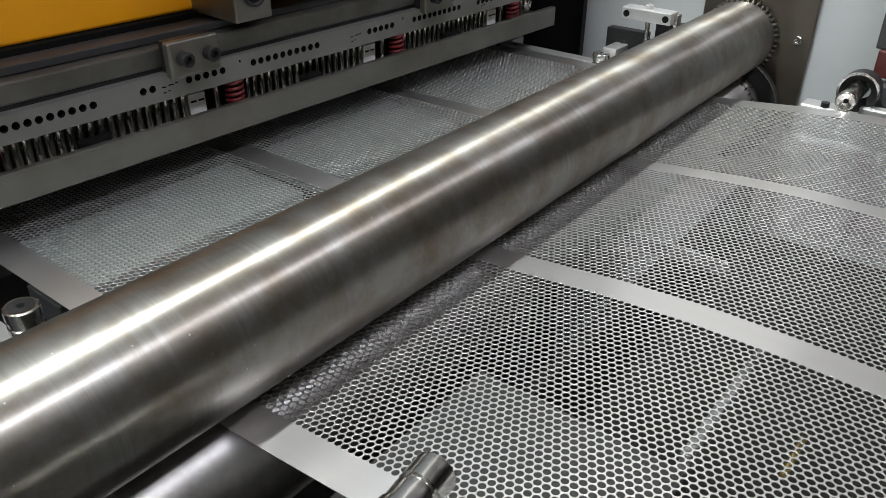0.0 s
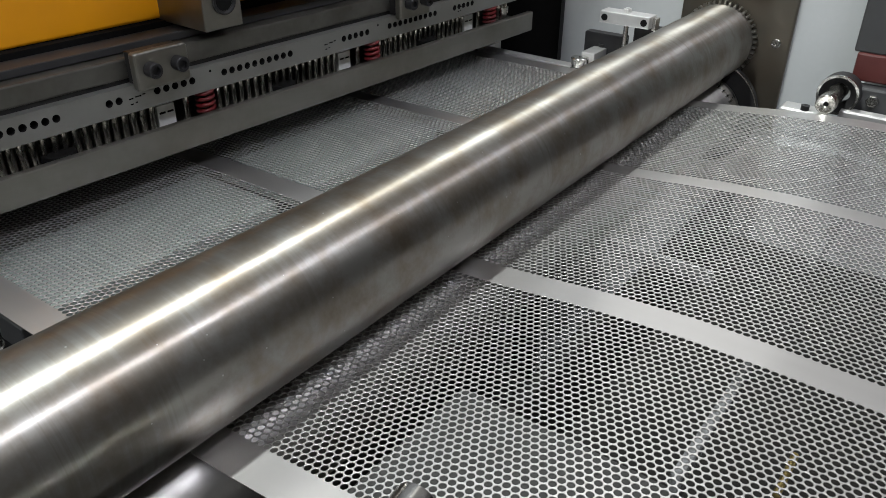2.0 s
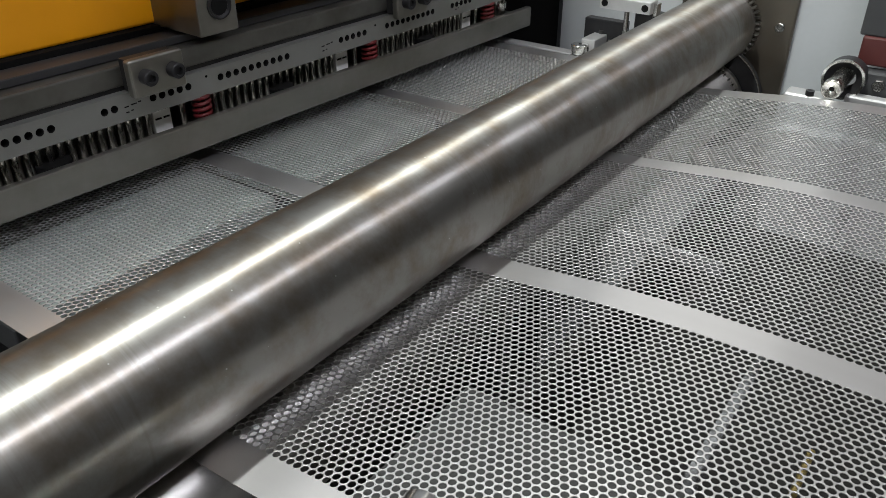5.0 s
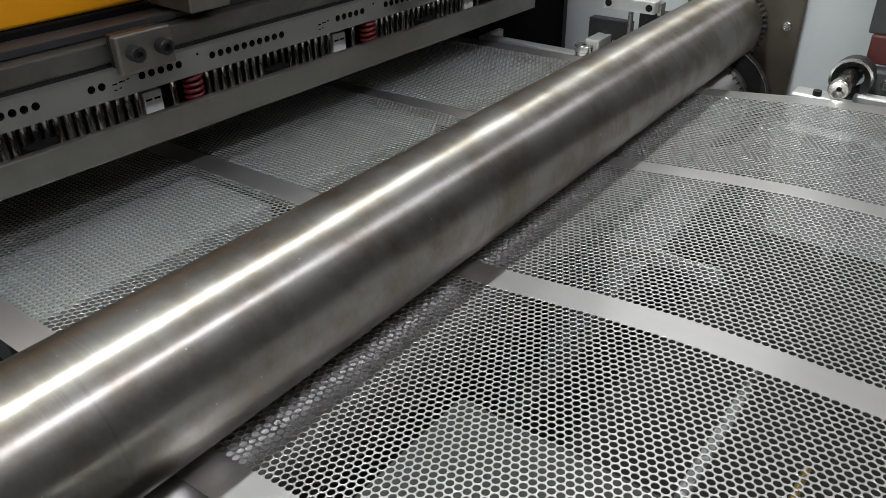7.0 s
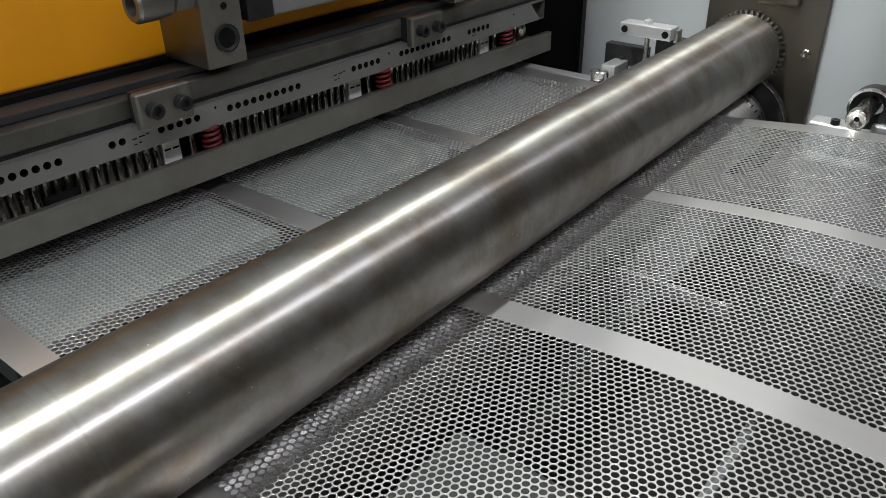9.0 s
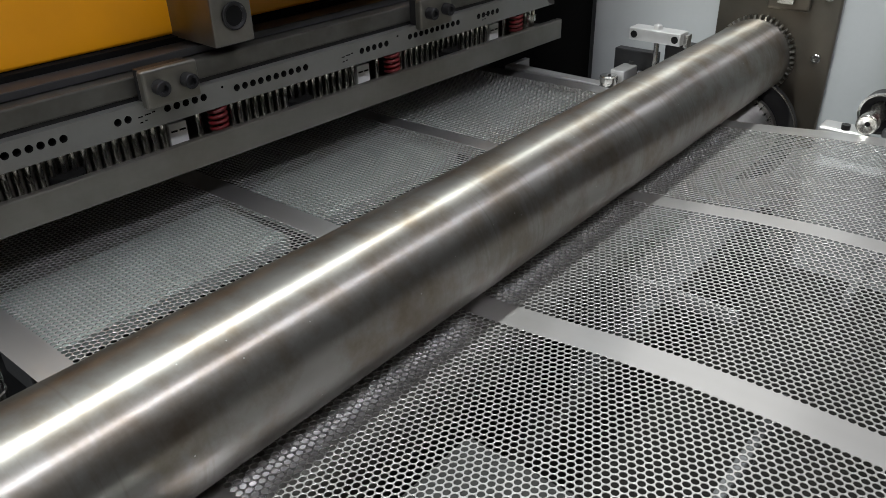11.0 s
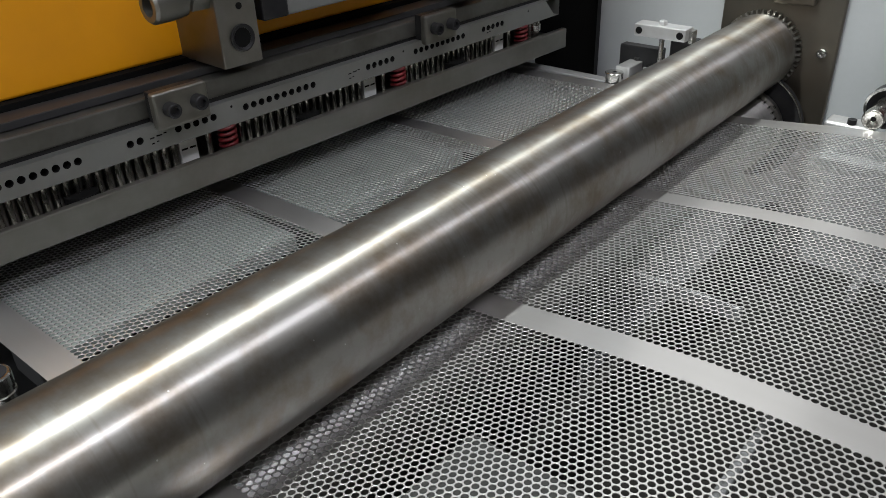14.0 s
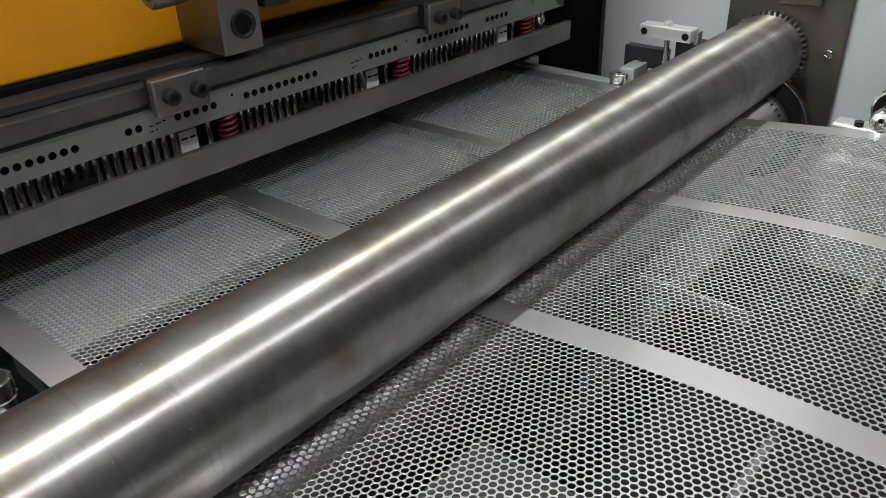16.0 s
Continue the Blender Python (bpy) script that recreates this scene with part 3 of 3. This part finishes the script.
part("clip", box(0.050, 0.058, -0.002, 0.014, 0.105, 0.128, 0.001), CHROME, bracket)
part("holder", box(-0.095, -0.012, 0.028, 0.05, 0.0, 0.078, 0.002), BLACK, bracket, "black holder block")
part("holder_cheek", box(0.008, 0.055, 0.02, 0.05, 0.0, 0.104, 0.002), BLACK, bracket)
part("foot", box(-0.03, 0.05, -0.004, 0.03, 0.03, 0.052, 0.002), CHROME, bracket)
arm = thing("guide_carrier", "pale flat block that carries the edge guide roller", "carrier", pose(-0.2, 1.03, 0.938))
part("bar", soft_edges(box(-0.014, 0.014, 0.022, 0.15, 0.0, 0.05), 0.002), LIGHT_ALU, arm)
part("screw", lathe([(0, 0.05), (0.006, 0.05), (0.006, 0.056), (0.0035, 0.056), (0.003, 0.054), (0, 0.054)], pose(0.002, 0.075, 0), 20), BLACK, arm)
rail = thing("edge_rail", "pale flat rail along the sheet edge", "rail", pose(-0.28, 1.045, 0.90))
part("flat", soft_edges(box(-0.16, 0.20, -0.012, 0.012, 0.0, 0.062), 0.0015), LIGHT_ALU, rail)
part("stop", soft_edges(box(-0.16, -0.148, 0.012, 0.06, 0.0, 0.062), 0.0015), LIGHT_ALU, rail)
near_rail = thing("edge_rail", "pale flat rail along the sheet edge", "rail", pose(-0.28, -0.085, 0.90))
part("flat", soft_edges(box(-0.12, 0.10, -0.03, 0.012, 0.0, 0.032), 0.0015), LIGHT_ALU, near_rail)


def outfeed_shaft(at, r, length, label):
    ob = thing("outfeed_shaft", label, "shaft", at)
    groove = [(r, 0.022), (0.86 * r, 0.023), (0.86 * r, 0.027), (r, 0.028)] if r > 0.016 else [(r, 0.016), (0.9 * r, 0.017)]
    if r <= 0.016:
        groove += [(0.9 * r, 0.06)]
    part("rod", lathe([(0, 0.012), (0.2 * r, 0.012), (0.22 * r, 0.005), (0.82 * r, 0.0), (0.92 * r, 0.0), (r, 0.0015)] + groove + [(r, length), (0, length)],
                       None, 48), PIN_STEEL if r < 0.016 else CHROME, ob)
    part("centre_hole", lathe([(0, 0.0045), (0.24 * r, 0.0045), (0.24 * r, 0.006), (0, 0.006)], None, 16), VOID, ob)
    if r > 0.016:
        part("collar", lathe([(r, 0.045), (1.1 * r, 0.046), (1.12 * r, 0.05), (1.12 * r, 0.062), (r, 0.063)], None, 48), CHROME, ob)
    return ob


outfeed_shaft(pose(0.226, -0.004, 1.0, 90, 0, 8), 0.0165, 0.25, "polished steel shaft end with a groove beside the sheet")
outfeed_shaft(pose(0.233, 1.022, 0.986, -90, 0, 0), 0.0155, 0.15, "short polished shaft with a drilled end")
pillow = thing("shaft_bracket", "cast shaft bracket with a pale curved arm", "bracket", pose(0.236, 1.10, 0.985))
part("ring", lathe([(0.017, 0.012), (0.029, 0), (0.032, 0.003), (0.032, 0.03), (0.017, 0.03)], pose(0, -0.012, 0) @ ALONG_Y, 40), BLACK, pillow)
part("ring_edge", lathe([(0.0285, -0.001), (0.0325, -0.001), (0.0325, 0.004), (0.0285, 0.002)], pose(0, -0.012, 0) @ ALONG_Y, 40), CHROME, pillow)
bm = box(-0.085, -0.012, -0.012, 0.03, -0.052, -0.037)
soft_edges(bm, 0.005, 3)
part("arm", smooth(bm), LIGHT_ALU, pillow)
part("ledge", box(0.01, 0.16, -0.02, 0.004, -0.034, -0.021, 0.003), LIGHT_ALU, pillow)
part("arm_screw", lathe([(0, 0), (0.007, 0), (0.007, 0.008), (0.004, 0.008), (0, 0.006)], pose(-0.045, -0.004, -0.037), 20), BLACK, pillow)
part("face_bolt", lathe([(0, 0), (0.0105, 0), (0.0105, 0.006), (0.009, 0.008), (0, 0.008)], pose(0.050, 0.0125, -0.006) @ pose(0, 0, 0, 90, 0, 0), 6), CHROME, pillow)

# ======================= under the outfeed sheet =======================
pan = thing("chute_pan", "added near-black pan under the outfeed that darkens the holes", "pan", pose(0.5, 0.5, 0.70))
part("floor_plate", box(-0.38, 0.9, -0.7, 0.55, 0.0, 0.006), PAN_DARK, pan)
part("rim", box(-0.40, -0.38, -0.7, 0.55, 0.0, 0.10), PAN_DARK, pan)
shelf = thing("chute_plate", "plate below the holes of the sheet, coloured near black", "plate", pose(0.2, 0.05, 0.89))
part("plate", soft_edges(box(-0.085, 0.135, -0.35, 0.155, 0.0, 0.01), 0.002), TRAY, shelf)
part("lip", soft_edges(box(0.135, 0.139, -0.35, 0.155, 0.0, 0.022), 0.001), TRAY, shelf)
# narrow strips with mottled colour below the holes
for x, y0, y1, x2 in ((0.338, 0.172, 0.385, 0), (0.334, 0.595, 0.72, 0)):
    st = thing("mottled_strip", "narrow mottled grey strip under the sheet", "strip", pose(x, (y0 + y1) / 2, 0.925), "support strips")
    part("strip", soft_edges(box(-0.005, 0.005, (y0 - y1) / 2, (y1 - y0) / 2, 0.0, 0.022), 0.003), MOTTLED, st)
cross = thing("mottled_strip", "narrow mottled grey strip under the sheet", "strip", pose(0.19, 0.49, 0.925), "support strips")
part("strip", soft_edges(box(-0.066, 0.066, -0.003, 0.003, 0.0, 0.02), 0.003), MOTTLED, cross)
cable = thing("brass_pin", "small brass coloured pin under the sheet", "pin", pose(0.404, 0.243, 0.93))
part("pin", lathe([(0, -0.028), (0.0032, -0.027), (0.0032, 0.027), (0, 0.028)], ALONG_Y, 16), BRASS, cable)
stand = thing("outfeed_stand", "dark outfeed stand that carries the strips", "stand", pose(0.45, 0.48, 0))
part("table_frame", box(-0.10, 0.6, -0.42, 0.40, 0.62, 0.70, 0.004), FRAME_DARK, stand)
for lx in (-0.08, 0.56):
    for ly in (-0.40, 0.38):
        part("leg", box(lx - 0.02, lx + 0.02, ly - 0.02, ly + 0.02, 0.0, 0.62, 0.003), FRAME_DARK, stand)

# ======================= perforated sheet =======================
PROFILE = [(-1.4, 0.957), (-0.55, 0.9575), (-0.42, 0.9605), (-0.33, 0.9625), (-0.22, 0.9642), (-0.15, 0.9645), (-0.10, 0.960), (-0.03, 0.9505), (0.015, 0.9505), (0.04, 0.952),
           (0.068, 0.9540), (0.108, 0.9585), (0.145, 0.9625), (0.19, 0.968), (0.28, 0.9745), (0.36, 0.9755), (0.45, 0.974), (0.6, 0.968), (0.9, 0.945)]
GRID_X = np.linspace(-1.4, 0.9, 2301)
GRID_Z = np.convolve(np.pad(np.interp(GRID_X, *zip(*PROFILE)), 22, mode="edge"), np.ones(45) / 45, mode="valid")


def sheet_pose(x):
    z = float(np.interp(x, GRID_X, GRID_Z))
    slope = (float(np.interp(x + 0.004, GRID_X, GRID_Z)) - float(np.interp(x - 0.004, GRID_X, GRID_Z))) / 0.008
    return pose(x, 0, z - FEED_Z, 0, -math.degrees(math.atan(slope)), 0)


def strip_mesh():
    """One feed step of the sheet: a zigzag row of hexagonal cells, each with a round hole, and the plain bands between the panels."""
    verts, faces, index = [], [], {}
    thick, rad, sides, roll = 0.0010, 0.428 * PITCH, 12, 0.00028
    corner = PITCH / math.sqrt(3)

    def vert(x, y, z):
        key = (round(x * 1e6), round(y * 1e6), round(z * 1e6))
        if key not in index:
            index[key] = len(verts)
            verts.append((x, y, z))
        return index[key]

    half, edges = PITCH / 2, [(-0.0385, 0.0)]
    for start, straight, offset in ((0.0, range(0, 24), range(0, 24)), (0.341, range(1, 24), range(0, 24)), (0.682, range(0, 24), range(0, 23))):
        cells = [(0.0, start + k * ROW) for k in straight] + [(half, start + (k + 0.5) * ROW) for k in offset]
        for cx, cy in cells:
            hexa = [(cx + corner * math.sin(math.pi * q / 3), cy + corner * math.cos(math.pi * q / 3)) for q in range(6)]
            rim = []
            for q in range(6):
                a, b = hexa[q], hexa[(q + 1) % 6]
                rim += [a, ((a[0] + b[0]) / 2, (a[1] + b[1]) / 2)]
            circle = lambda r: [(cx + r * math.sin(2 * math.pi * q / sides), cy + r * math.cos(2 * math.pi * q / sides)) for q in range(sides)]
            ring, bore = circle(rad + roll * 0.6), circle(rad)
            for q in range(sides):
                j = (q + 1) % sides
                a, b, c, d = vert(*rim[q], 0), vert(*rim[j], 0), vert(*ring[j], 0), vert(*ring[q], 0)
                faces.append((a, d, c, b))
                g, h = vert(*bore[j], -roll), vert(*bore[q], -roll)
                faces.append((d, h, g, c))
                e, f = vert(*bore[j], -thick), vert(*bore[q], -thick)
                faces.append((h, f, e, g))
        for (x, y), s in ((min(cells, key=lambda c: c[1]), -1), (max(cells, key=lambda c: c[1]), 1)):
            faces.append((vert(x, y + s * corner, 0), vert(x + PITCH, y + s * corner, 0), vert(x + half, y + s * corner / 2, 0))[::s])
            edges.append((y + s * corner, x))
    edges.append((1.0185, 0.0))
    for (a, u), (b, w) in zip(edges[::2], edges[1::2]):
        faces.append((vert(u, a, 0), vert(PITCH + u, a, 0), vert(PITCH + w, b, 0), vert(w, b, 0)))
        faces.append((vert(w, b, -thick), vert(PITCH + w, b, -thick), vert(PITCH + u, a, -thick), vert(u, a, -thick)))
    for y, order in ((edges[0][0], 1), (edges[-1][0], -1)):
        faces.append((vert(0, y, 0), vert(0, y, -thick), vert(PITCH, y, -thick), vert(PITCH, y, 0))[::order])
    me = bpy.data.meshes.new("sheet_strip")
    me.from_pydata(verts, [], faces)
    me.materials.append(STEEL_SHEET)
    me.materials.append(SHEARED)
    me.materials.append(RIM)
    for f in me.polygons:
        flat = abs(f.normal.z) > 0.9
        f.material_index = 0 if flat else 2 if f.normal.z > 0.2 else 1
        f.use_smooth = not flat and len(f.vertices) == 4 and f.area < 1e-5
    return me


sheet = thing("perforated_sheet", "bright perforated steel sheet in three panels, fed through rollers", "steel sheet", pose(0, 0, FEED_Z))
STRIP_DATA = strip_mesh()
STRIPS = []
FIRST_X = 0.049 - 122 * PITCH
for k in range(196):
    o = new("sheet_strip", STRIP_DATA)
    o.parent = sheet
    o.matrix_basis = sheet_pose(FIRST_X + k * PITCH)
    STRIPS.append((o, FIRST_X + k * PITCH))


# ======================= what moves =======================
def feed_rows():
    """(seconds, feed steps): one step while the press is at its top."""
    rows, step = [(0.0, 0.0)], 0
    k = 1
    while True:
        top = FIRST_TOP + k * STROKE
        if top - 0.05 > 16.0:
            break
        for off, part_of in ((-0.05, 0.0), (0.03, 0.5), (0.11, 1.0)):
            if top + off < 15.98:
                rows.append((top + off, step + part_of))
        step += 1
        k += 1
    end = rows[-1][1]
    if end % 1 == 0.5:
        end += 0.4
    rows.append((16.0, end))
    return rows


def motions():
    steps = feed_rows()
    for o, x in STRIPS:
        walk(o, [(t, sheet_pose(x + n * PITCH)) for t, n in steps])
    turn = math.degrees(PITCH / ROLL_R)
    walk(upper_roller, [(t, pose(ROLL_X, 0.35, ROLL_Z, 0, -turn * n, 0)) for t, n in steps])
    turn = math.degrees(PITCH / UNDER_R)
    walk(under_roller, [(t, pose(UNDER_X, 0.35, UNDER_Z, 0, turn * n, 0)) for t, n in steps])
    times = [k / FPS for k in range(0, 16 * FPS + 1)]
    for o, off in riders:
        walk(o, [(t, tool_pose(0.039 * lift(t)) @ off) for t in times])
    walk(strip_plate, [(t, tool_pose(0.036 * lift(t))) for t in times])


motions()
